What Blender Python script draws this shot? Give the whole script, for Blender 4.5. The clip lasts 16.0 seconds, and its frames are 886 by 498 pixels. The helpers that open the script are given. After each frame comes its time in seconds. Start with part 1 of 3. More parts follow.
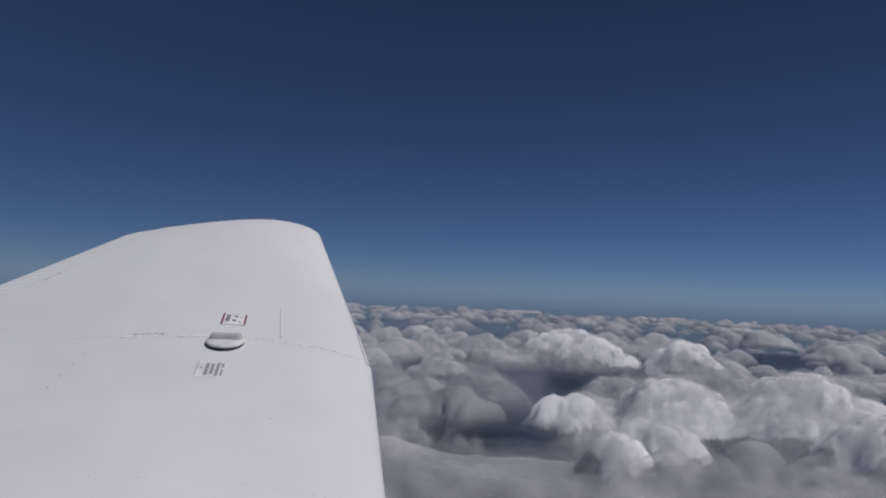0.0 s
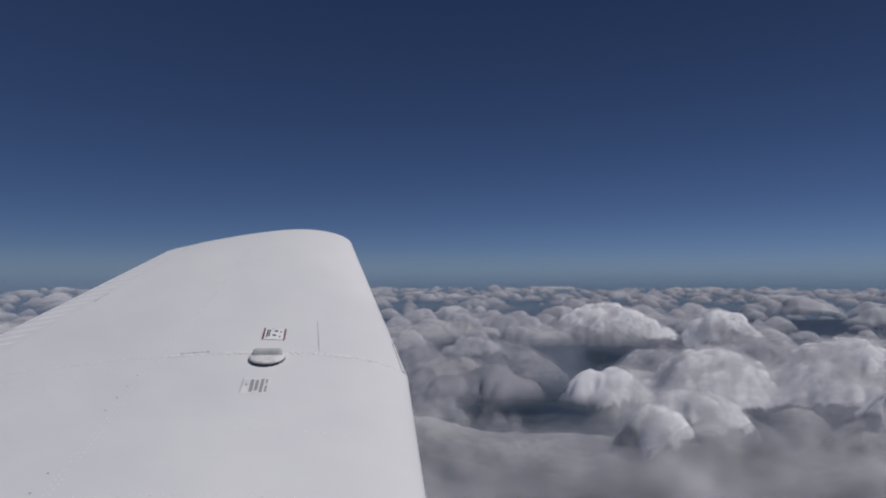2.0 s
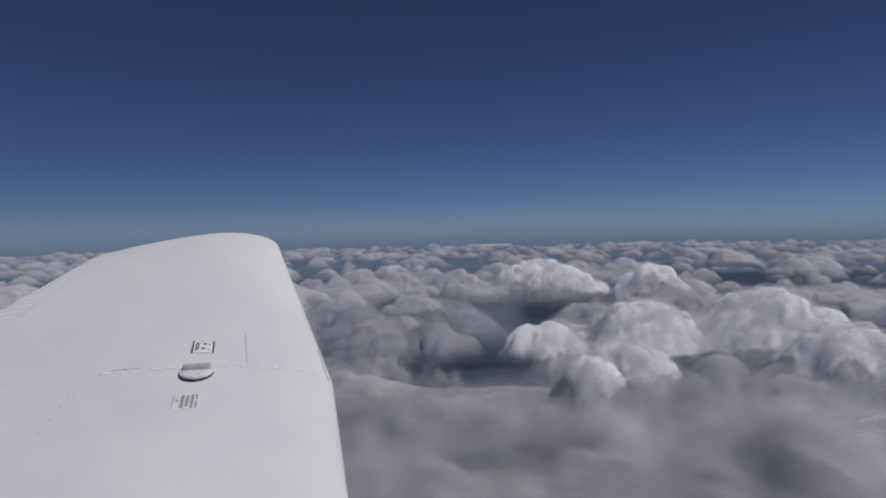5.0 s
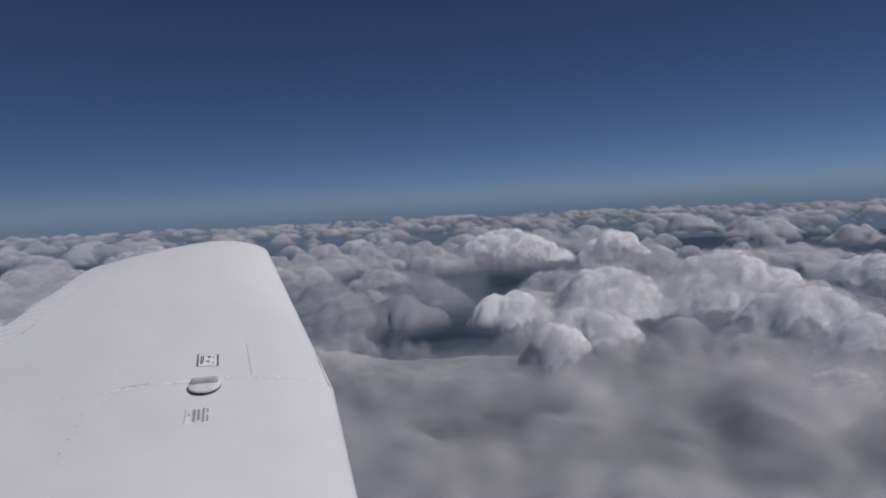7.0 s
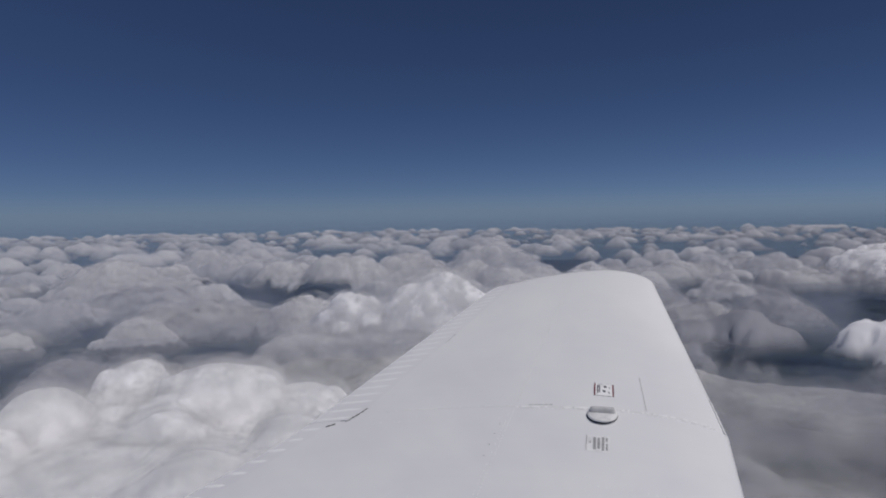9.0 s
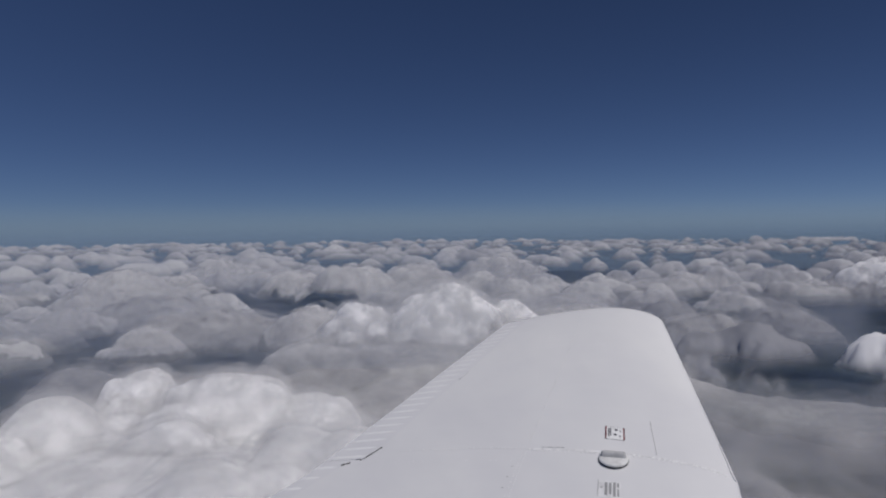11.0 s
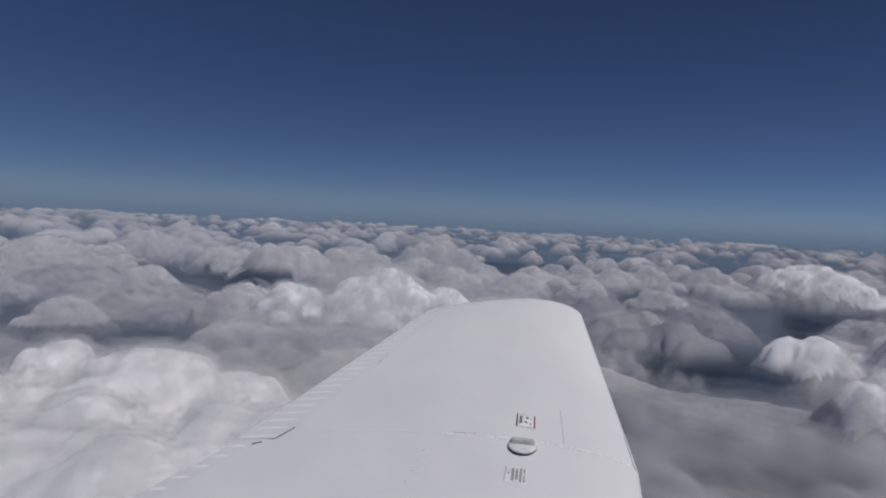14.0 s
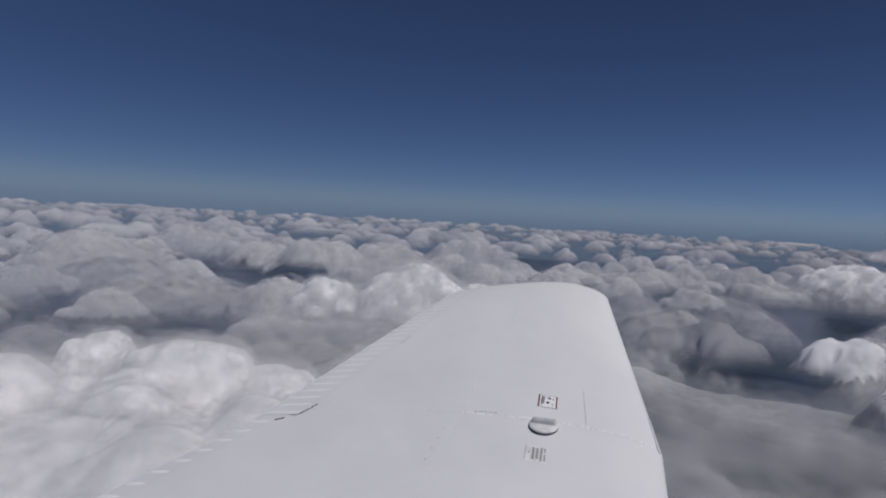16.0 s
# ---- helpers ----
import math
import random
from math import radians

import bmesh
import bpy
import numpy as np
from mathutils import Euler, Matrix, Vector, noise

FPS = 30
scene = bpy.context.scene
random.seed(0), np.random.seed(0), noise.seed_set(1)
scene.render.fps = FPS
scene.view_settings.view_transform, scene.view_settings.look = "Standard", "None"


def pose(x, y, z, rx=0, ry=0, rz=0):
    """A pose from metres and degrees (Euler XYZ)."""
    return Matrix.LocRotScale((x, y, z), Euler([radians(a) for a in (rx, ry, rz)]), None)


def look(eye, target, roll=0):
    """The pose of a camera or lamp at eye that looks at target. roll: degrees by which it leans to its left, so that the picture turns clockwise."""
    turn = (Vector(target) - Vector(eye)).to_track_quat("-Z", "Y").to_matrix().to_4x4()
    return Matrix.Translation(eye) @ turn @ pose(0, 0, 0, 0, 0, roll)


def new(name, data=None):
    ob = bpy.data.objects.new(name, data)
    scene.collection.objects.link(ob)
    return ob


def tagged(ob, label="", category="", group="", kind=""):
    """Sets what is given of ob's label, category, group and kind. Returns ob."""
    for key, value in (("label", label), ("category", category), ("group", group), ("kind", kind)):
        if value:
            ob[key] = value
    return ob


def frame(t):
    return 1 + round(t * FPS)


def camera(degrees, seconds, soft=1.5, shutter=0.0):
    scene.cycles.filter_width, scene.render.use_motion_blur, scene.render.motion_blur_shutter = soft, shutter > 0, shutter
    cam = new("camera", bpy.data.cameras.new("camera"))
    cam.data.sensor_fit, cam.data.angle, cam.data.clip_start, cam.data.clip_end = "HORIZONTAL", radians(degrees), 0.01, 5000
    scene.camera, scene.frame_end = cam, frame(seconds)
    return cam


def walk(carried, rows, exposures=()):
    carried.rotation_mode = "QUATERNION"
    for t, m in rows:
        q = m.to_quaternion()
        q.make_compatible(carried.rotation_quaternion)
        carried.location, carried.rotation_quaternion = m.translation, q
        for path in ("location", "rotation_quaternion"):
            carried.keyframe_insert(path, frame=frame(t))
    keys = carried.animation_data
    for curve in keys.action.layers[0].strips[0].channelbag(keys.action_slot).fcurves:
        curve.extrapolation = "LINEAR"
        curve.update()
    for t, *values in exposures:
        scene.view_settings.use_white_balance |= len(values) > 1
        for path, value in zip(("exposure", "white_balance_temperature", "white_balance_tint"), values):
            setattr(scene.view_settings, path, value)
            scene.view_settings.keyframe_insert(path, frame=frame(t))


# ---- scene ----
cam = camera(67.0, 16.0, soft=2.0)

K = 0.82            # from plan units to metres for wing and walk
ROLL, NOSE = 18.97, -0.12

# seconds, x, y, z, yaw, pitch, lean
PATH = [
    (0.0, 0.076, 0.245, 0.120, -7.52, 3.95, 2.62),
    (0.5, 0.101, 0.232, 0.131, -5.49, 3.37, 3.59),
    (1.0, 0.125, 0.219, 0.145, -4.91, 2.76, 1.68),
    (1.5, 0.101, 0.194, 0.181, -4.14, 2.09, 1.09),
    (2.0, 0.071, 0.171, 0.226, -5.00, 2.22, 0.03),
    (2.5, 0.087, 0.141, 0.258, -4.56, 1.45, 0.01),
    (3.0, 0.109, 0.106, 0.286, -6.44, 0.95, 0.22),
    (3.5, 0.084, 0.073, 0.325, -10.14, 0.45, -0.25),
    (6.0, 0.159, -0.091, 0.528, -10.53, -2.86, -1.66),
    (6.5, 0.084, -0.122, 0.573, -14.27, -3.60, -2.05),
    (7.0, 0.003, -0.148, 0.614, -13.11, -3.80, -2.65),
    (7.5, -0.032, -0.270, 0.670, 2.83, -2.13, -4.14),
    (8.0, -0.160, -0.217, 0.715, 12.41, -1.81, -3.44),
    (8.5, -0.261, -0.229, 0.759, 13.77, -2.34, -2.16),
    (9.0, -0.272, -0.252, 0.792, 15.06, -2.72, -0.85),
    (11.5, -0.288, -0.325, 0.979, 15.64, -1.43, -0.59),
    (12.0, -0.185, -0.293, 0.987, 12.09, -1.18, 0.58),
    (12.5, -0.095, -0.254, 0.981, 11.96, -1.77, 0.95),
    (13.0, -0.154, -0.277, 0.972, 11.16, -2.52, 2.20),
    (13.5, -0.217, -0.298, 0.959, 10.28, -2.75, 2.70),
    (14.0, -0.219, -0.304, 0.947, 10.41, -2.90, 2.96),
    (14.5, -0.224, -0.308, 0.932, 10.76, -2.92, 3.17),
    (15.0, -0.205, -0.295, 0.904, 11.89, -3.19, 3.33),
    (15.5, -0.186, -0.286, 0.878, 12.66, -3.33, 3.29),
    (16.0, -0.168, -0.280, 0.862, 13.21, -3.36, 3.28),
]
walk(cam, [(t, pose(K * x, K * y, K * z, 90 + p, 0, a) @ pose(0, 0, 0, 0, 0, r)) for t, x, y, z, a, p, r in PATH],
     exposures=[(0, -0.92, 6150, 14), (16, -0.92, 6150, 14)])

# ---- sky, sun, exposure ----
SUN_AZ, SUN_EL = radians(118), radians(56)     # azimuth from +Y towards +X
world = bpy.data.worlds.new("sky")
scene.world = world
world.use_nodes = True
wn = world.node_tree.nodes
sky = wn.new("ShaderNodeTexSky")
sky.sky_type = "NISHITA"
sky.sun_disc = False
sky.sun_elevation, sky.sun_rotation = SUN_EL, -SUN_AZ
sky.altitude, sky.air_density, sky.dust_density, sky.ozone_density = 3000, 0.66, 0.0, 3.2
wn["Background"].inputs["Strength"].default_value = 0.059
tint = wn.new("ShaderNodeMix")
tint.data_type, tint.blend_type = "RGBA", "MULTIPLY"
tint.inputs["Factor"].default_value = 1.0
tint.inputs["B"].default_value = (0.91, 0.955, 1.1, 1)
world.node_tree.links.new(sky.outputs["Color"], tint.inputs["A"])
world.node_tree.links.new(tint.outputs["Result"], wn["Background"].inputs["Color"])
scene.cycles.transparent_max_bounces = 64
sun = new("sun", bpy.data.lights.new("sun", "SUN"))
sun.data.energy, sun.data.angle, sun.data.color = 4.35, radians(0.53), (1.0, 0.95, 0.885)
sun_way = Vector((math.sin(SUN_AZ) * math.cos(SUN_EL), math.cos(SUN_AZ) * math.cos(SUN_EL), math.sin(SUN_EL)))
sun.matrix_world = look(sun_way * 500, (0, 0, 0))


# ---- materials ----
def material(name, rough=0.5, metal=0.0):
    m = bpy.data.materials.new(name)
    m.use_nodes = True
    b = m.node_tree.nodes["Principled BSDF"]
    b.inputs["Roughness"].default_value, b.inputs["Metallic"].default_value = rough, metal
    b.inputs["Specular IOR Level"].default_value = 0.2
    return m, m.node_tree.nodes, m.node_tree.links, b


def noise_node(nodes, links, coord, scale, detail=4.0, rough=0.5):
    n = nodes.new("ShaderNodeTexNoise")
    n.inputs["Scale"].default_value, n.inputs["Detail"].default_value, n.inputs["Roughness"].default_value = scale, detail, rough
    links.new(coord, n.inputs["Vector"])
    return n.outputs["Fac"]


def ramp(nodes, links, fac, stops):
    r = nodes.new("ShaderNodeValToRGB")
    while len(r.color_ramp.elements) < len(stops):
        r.color_ramp.elements.new(0.5)
    for e, (p, c) in zip(r.color_ramp.elements, stops):
        e.position, e.color = p, (*c, 1) if len(c) == 3 else c
    links.new(fac, r.inputs["Fac"])
    return r.outputs["Color"]


def bump(nodes, links, b, height, strength, distance):
    n = nodes.new("ShaderNodeBump")
    n.inputs["Strength"].default_value, n.inputs["Distance"].default_value = strength, distance
    links.new(height, n.inputs["Height"])
    links.new(n.outputs["Normal"], b.inputs["Normal"])
    return n


def painted(name, low, high, rough=0.34):
    """Aircraft enamel: faint blotches, fine orange peel, slightly oil-canned sheet."""
    m, nodes, links, b = material(name, rough)
    co = nodes.new("ShaderNodeNewGeometry").outputs["Position"]
    big = noise_node(nodes, links, co, 2.2, 3)
    links.new(ramp(nodes, links, big, [(0.3, low), (0.7, high)]), b.inputs["Base Color"])
    fine = noise_node(nodes, links, co, 60, 3)
    gloss = nodes.new("ShaderNodeMapRange")
    gloss.inputs["To Min"].default_value, gloss.inputs["To Max"].default_value = rough - 0.06, rough + 0.1
    links.new(fine, gloss.inputs["Value"])
    links.new(gloss.outputs["Result"], b.inputs["Roughness"])
    stretch = nodes.new("ShaderNodeMapping")
    stretch.inputs["Scale"].default_value = (1.3, 8.0, 2.0)
    links.new(co, stretch.inputs["Vector"])
    both = nodes.new("ShaderNodeMath")
    links.new(noise_node(nodes, links, co, 4.5, 2), both.inputs[0])
    links.new(noise_node(nodes, links, stretch.outputs["Vector"], 1.0, 2), both.inputs[1])
    bump(nodes, links, b, both.outputs["Value"], 0.45, 0.012)
    return m


def plain(name, colour, rough=0.5, metal=0.0, spread=0.12, scale=40):
    m, nodes, links, b = material(name, rough, metal)
    co = nodes.new("ShaderNodeNewGeometry").outputs["Position"]
    n = noise_node(nodes, links, co, scale, 3)
    links.new(ramp(nodes, links, n, [(0.3, tuple(c * (1 - spread) for c in colour)), (0.7, tuple(min(1, c * (1 + spread)) for c in colour))]), b.inputs["Base Color"])
    return m


def thick_only(nodes, links, alpha):
    """Multiply by how thick the vapour is at each place of the mesh."""
    at = nodes.new("ShaderNodeAttribute")
    at.attribute_name = "thickness"
    both = nodes.new("ShaderNodeMath")
    both.operation = "MULTIPLY"
    links.new(alpha, both.inputs[0])
    links.new(at.outputs["Fac"], both.inputs[1])
    return both.outputs["Value"]


def thinning(nodes, links, co, low=-107.0, high=-92.0):
    """Cloud thins out to nothing towards its ragged base: 0 under low, 1 over high."""
    sep = nodes.new("ShaderNodeSeparateXYZ")
    links.new(co, sep.inputs["Vector"])
    rag = nodes.new("ShaderNodeMath")
    rag.operation = "MULTIPLY_ADD"
    links.new(noise_node(nodes, links, co, 0.06, 4, 0.55), rag.inputs[0])
    rag.inputs[1].default_value = 10.0
    links.new(sep.outputs["Z"], rag.inputs[2])
    m = nodes.new("ShaderNodeMapRange")
    m.interpolation_type = "SMOOTHSTEP"
    m.inputs["From Min"].default_value, m.inputs["From Max"].default_value = low + 3, high + 3
    links.new(rag.outputs["Value"], m.inputs["Value"])
    return thick_only(nodes, links, m.outputs["Result"])


def vapour(name, scale, depth, grey, white):
    """Cloud: bright, matt, with billowed relief at three sizes."""
    m, nodes, links, b = material(name, 1.0)
    b.inputs["Specular IOR Level"].default_value = 0.0
    co = nodes.new("ShaderNodeNewGeometry").outputs["Position"]
    n = noise_node(nodes, links, co, scale, 4, 0.55)
    links.new(ramp(nodes, links, noise_node(nodes, links, co, scale * 0.3, 3), [(0.3, (grey, grey, grey + 0.02)), (0.7, (white, white, white))]), b.inputs["Base Color"])
    bump(nodes, links, b, n, 0.05, 3.5)
    links.new(thinning(nodes, links, co), b.inputs["Alpha"])
    b.inputs["Subsurface Weight"].default_value = 1.0
    b.inputs["Subsurface Radius"].default_value = (1, 1, 1)
    b.inputs["Subsurface Scale"].default_value = depth
    return m


WHITE = painted("white_enamel", (0.74, 0.74, 0.75), (0.82, 0.82, 0.81), 0.6)
# Slightly greyer, bluer copy that puts the aft skin's shade into the colour.
WHITE_AFT_SHADED = painted("white_enamel_aft_shaded", (0.72, 0.72, 0.735), (0.79, 0.79, 0.79), 0.6)
SEALANT = plain("aged_sealant", (0.74, 0.74, 0.73), 0.45)
SEAM = plain("seam_gap", (0.4, 0.4, 0.4), 0.7)
SOOT = plain("black_grime", (0.04, 0.04, 0.04), 0.8)
CAP = plain("cap_enamel", (0.74, 0.74, 0.72), 0.35)
CAP_GREY = plain("cap_grey_enamel", (0.52, 0.52, 0.52), 0.45)
# Whiter than the skin: the sun's glint on raised details, put into the colour.
LIT_ENAMEL = plain("lit_enamel", (0.93, 0.93, 0.92), 0.3, 0, 0.02)
RUBBER = plain("gasket_rubber", (0.05, 0.05, 0.05), 0.7)
STICKER = plain("sticker_white", (0.85, 0.85, 0.84), 0.3)
RED = plain("sticker_red", (0.2, 0.012, 0.02), 0.4)
INK = plain("sticker_ink", (0.06, 0.06, 0.08), 0.5)
FADED = plain("faded_ink", (0.36, 0.36, 0.36), 0.6)
FILM = plain("clear_film", (0.79, 0.79, 0.785), 0.3)
# Shade is put into the base greys; only kind b stays near white.
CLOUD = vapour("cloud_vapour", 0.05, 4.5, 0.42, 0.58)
CLOUD_BRIGHT = vapour("bright_cloud_vapour", 0.05, 6.0, 0.8, 0.92)
CLOUD_SHADED = vapour("cloud_vapour_shaded", 0.04, 8.0, 0.4, 0.52)
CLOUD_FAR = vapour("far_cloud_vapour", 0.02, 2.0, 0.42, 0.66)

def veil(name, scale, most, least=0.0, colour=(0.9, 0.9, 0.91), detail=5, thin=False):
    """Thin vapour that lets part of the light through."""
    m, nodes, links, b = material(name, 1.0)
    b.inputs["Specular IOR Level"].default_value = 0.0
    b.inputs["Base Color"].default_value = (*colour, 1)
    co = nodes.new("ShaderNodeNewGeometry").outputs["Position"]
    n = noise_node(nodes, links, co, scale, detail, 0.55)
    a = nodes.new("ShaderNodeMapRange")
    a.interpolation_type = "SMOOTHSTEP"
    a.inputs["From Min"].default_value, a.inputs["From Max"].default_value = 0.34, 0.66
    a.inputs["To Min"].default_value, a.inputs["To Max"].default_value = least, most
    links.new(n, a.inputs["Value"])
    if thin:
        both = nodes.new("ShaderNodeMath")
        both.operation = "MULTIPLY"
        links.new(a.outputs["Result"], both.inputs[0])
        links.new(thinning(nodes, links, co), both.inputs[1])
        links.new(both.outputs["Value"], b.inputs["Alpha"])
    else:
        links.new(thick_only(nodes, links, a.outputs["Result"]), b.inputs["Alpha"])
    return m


VEILS = [veil("thin_vapour", 0.1, m, l, (0.74, 0.74, 0.75), 3, True) for m, l in ((0.6, 0.3), (0.5, 0.2), (0.42, 0.1), (0.34, 0.03), (0.26, 0.0))]
# Grey that puts the shade of the soft clouds into their colour.
SHADE_GREY = veil("shade_grey_vapour", 0.03, 0.95, 0.75, (0.36, 0.365, 0.39), 4, True)
VEIL_LOW = veil("low_vapour", 0.022, 0.28, 0.08, (0.61, 0.61, 0.635), 3)
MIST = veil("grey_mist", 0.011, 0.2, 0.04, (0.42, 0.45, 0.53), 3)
HAZE_TINT = veil("blue_haze_tint", 0.006, 0.16, 0.1, (0.16, 0.23, 0.33))

GROUND, gn_, gl_, gb_ = material("farmland_below", 0.95)
gco = gn_.new("ShaderNodeNewGeometry").outputs["Position"]
vor = gn_.new("ShaderNodeTexVoronoi")
vor.inputs["Scale"].default_value = 0.05
gl_.new(gco, vor.inputs["Vector"])
gl_.new(ramp(gn_, gl_, vor.outputs["Color"], [(0.2, (0.024, 0.036, 0.03)), (0.5, (0.035, 0.05, 0.038)), (0.85, (0.085, 0.095, 0.065))]), gb_.inputs["Base Color"])


# ---- building helpers ----
def part(name, bm, mat, parent=None, label="", smooth=True):
    me = bpy.data.meshes.new(name)
    bmesh.ops.recalc_face_normals(bm, faces=bm.faces)
    for e in bm.edges:
        if len(e.link_faces) == 2 and e.calc_face_angle(0) > 0.7:
            e.smooth = False
    bm.to_mesh(me)
    bm.free()
    if smooth:
        me.polygons.foreach_set("use_smooth", [True] * len(me.polygons))
    me.materials.append(mat)
    ob = new(name, me)
    if parent:
        ob.parent = parent
    return tagged(ob, label) if label else ob


def loft(bm, rings, closed=True, cap=True):
    """Skin over rings of equal length."""
    vs = [[bm.verts.new(p) for p in r] for r in rings]
    n = len(vs[0])
    for a, b in zip(vs, vs[1:]):
        for i in range(n if closed else n - 1):
            j = (i + 1) % n
            bm.faces.new((a[i], a[j], b[j], b[i]))
    if cap and closed:
        for ring in (vs[0][::-1], vs[-1]):
            f = bm.faces.new(ring)
            for e in f.edges:
                e.smooth = False
    return vs


# ---- wing form (plan units: x forward, y outboard, z up) ----
def naca(s):
    return (2.969 * math.sqrt(s) - 1.26 * s - 3.516 * s * s + 2.843 * s ** 3 - 1.036 * s ** 4) / 1.0006


Y_ROOT, Y_JOINT, Y_TIP0, Y_TIP1 = 0.5, 2.40, 4.42, 4.755


def le(y):
    if y <= Y_JOINT:
        return 0.15 + 0.02 * (Y_JOINT - y)
    if y <= Y_TIP0:
        return 0.15 - 0.272 * (y - Y_JOINT) / (Y_TIP0 - Y_JOINT)
    u = min(1, (y - Y_TIP0) / (Y_TIP1 - Y_TIP0))
    return -0.62 + 0.498 * math.sqrt(max(0, 1 - u * u)) ** 0.9


def te(y):
    if y <= 2.2:
        return -1.70 - 0.36 * (2.2 - y)
    if y <= Y_TIP0:
        return -1.70 + 0.425 * (y - 2.2) / (Y_TIP0 - 2.2)
    u = min(1, (y - Y_TIP0) / (Y_TIP1 - Y_TIP0))
    return -0.62 - 0.655 * math.sqrt(max(0, 1 - u * u)) ** 0.9


def fat(y):
    """Half-thickness, upper."""
    t = 0.118 if y <= Y_JOINT else 0.118 - 0.022 * (y - Y_JOINT) / (Y_TIP0 - Y_JOINT)
    if y > Y_TIP0:
        u = min(1, (y - Y_TIP0) / (Y_TIP1 - Y_TIP0))
        t *= max(0.02, math.sqrt(max(0, 1 - u ** 2.5)))
    return t


def mid(y):
    """Height of the chord line at y."""
    t = -0.118 if y <= Y_JOINT else -0.118 + 0.032 * (min(y, Y_TIP0) - Y_JOINT) / (Y_TIP0 - Y_JOINT)
    if y > Y_TIP0:
        t -= 0.012 * (y - Y_TIP0) / (Y_TIP1 - Y_TIP0)
    return t


def shaped(x, y, z):
    """From the drawing board to metres: dihedral and taper, straight lines stay straight."""
    g = 1 / (0.5949 + 0.1400 * y)
    return Vector((x * g, y * g, 0.664 + (z - 0.664) * g)) * K


def droop(s):
    """How far the camber line sinks towards the trailing edge."""
    u = max(0, (s - 0.22) / 0.78)
    return 0.034 * 1.15 * u * u / (u + 0.15)


def top(x, y, lift=0.0):
    """A point of the upper skin."""
    s = min(1, max(0, (le(y) - x) / (le(y) - te(y))))
    return shaped(x, y, mid(y) + fat(y) * naca(s) - droop(s) + lift)


def under(x, y):
    s = min(1, max(0, (le(y) - x) / (le(y) - te(y))))
    return shaped(x, y, mid(y) - 0.75 * fat(y) * naca(s) - droop(s))


def section(y, s0=0.0, s1=1.0, n=44, lift=0.0):
    """A closed ring of the aerofoil between two chord fractions."""
    a, b = math.sqrt(s0), math.sqrt(s1)
    ss = [(a + (b - a) * i / n) ** 2 for i in range(n + 1)]
    c = le(y) - te(y)
    up = [top(le(y) - s * c, y, lift) for s in ss]
    low = [under(le(y) - s * c, y) for s in ss]
    return up[::-1] + (low[1:] if s0 == 0 else low)


wing = tagged(new("aircraft_wing"), "white enamelled metal light-aircraft wing with riveted panels, aileron and flap", "wing")
wing.matrix_world = pose(0, 0, 0, ROLL, 0, 0) @ pose(0, 0, 0, 0, NOSE, 0) @ pose(0, 0, -0.9 * K)


def frac(x, y):
    return (le(y) - x) / (le(y) - te(y))


def hinge(y):
    """Front edge of the aileron."""
    return -1.41 + 0.33 * (y - 2.46) / 2.08


Y_FLAP, Y_AIL0, Y_AIL1 = 2.335, 2.355, 4.53


def flap_front(y):
    """Front edge of the flap."""
    return -1.53 - 0.36 * (2.3 - y)




def spans(y0, y1, n):
    return [y0 + (y1 - y0) * i / n for i in range(n + 1)]


bm = bmesh.new()
loft(bm, [section(y, 0, frac(flap_front(y) - 0.004, y), lift=0.0002) for y in spans(Y_ROOT, Y_FLAP, 24)] + [section(y, 0, frac(hinge(y) - 0.004, y), lift=0.0002) for y in (Y_AIL0, Y_JOINT)])
part("inner_panel", bm, WHITE, wing, "white riveted inner tank panel")
bm = bmesh.new()
loft(bm, [section(y, 0, frac(hinge(y) - 0.004, y)) for y in spans(Y_JOINT + 0.0004, Y_TIP0, 26)])
part("outer_panel", bm, WHITE, wing, "white tapered outer panel")
bm = bmesh.new()
tips = [Y_TIP0 + 0.003 + (Y_TIP1 - Y_TIP0 - 0.004) * math.sin(math.pi / 2 * i / 18) for i in range(19)]
loft(bm, [section(y, 0, 0.86 if y > Y_AIL1 else frac(hinge(y) - 0.004, y), 36, -0.001) for y in tips])
part("wing_tip", bm, WHITE, wing, "rounded white moulded tip fairing")


def surface(name, y0, y1, front, ribs, label):
    bm = bmesh.new()
    loft(bm, [section(y, frac(front(y) + 0.012, y), 0.995, 12, -0.003) for y in spans(y0, y1, 20)])
    ob = part(name, bm, WHITE_AFT_SHADED, wing, label)
    for y in ribs:
        x0, x1 = front(y) - 0.03, te(y) + 0.004
        bm = bmesh.new()
        rings = []
        for i in range(9):
            x = x0 + (x1 - x0) * i / 8
            w = 0.011 * min(1, 4 * min(i + 0.15, 8.4 - i) / 8)
            rings.append([top(x, y + w * k, -0.003 + 0.002 * (1 - k ** 4) * min(1, w / 0.006)) for k in (-1, -0.6, 0, 0.6, 1)])
        loft(bm, rings, closed=False)
        part("rib", bm, LIT_ENAMEL, ob)
    return ob


aileron = surface("aileron", Y_AIL0 + 0.004, Y_AIL1, hinge, [2.386 + 0.085 * i for i in range(25)], "white aileron skin with pressed stiffening beads")
flap = surface("flap", Y_ROOT, Y_AIL0 + 0.0015, flap_front, [2.289 - 0.095 * i for i in range(18)], "white flap skin with pressed stiffening beads")


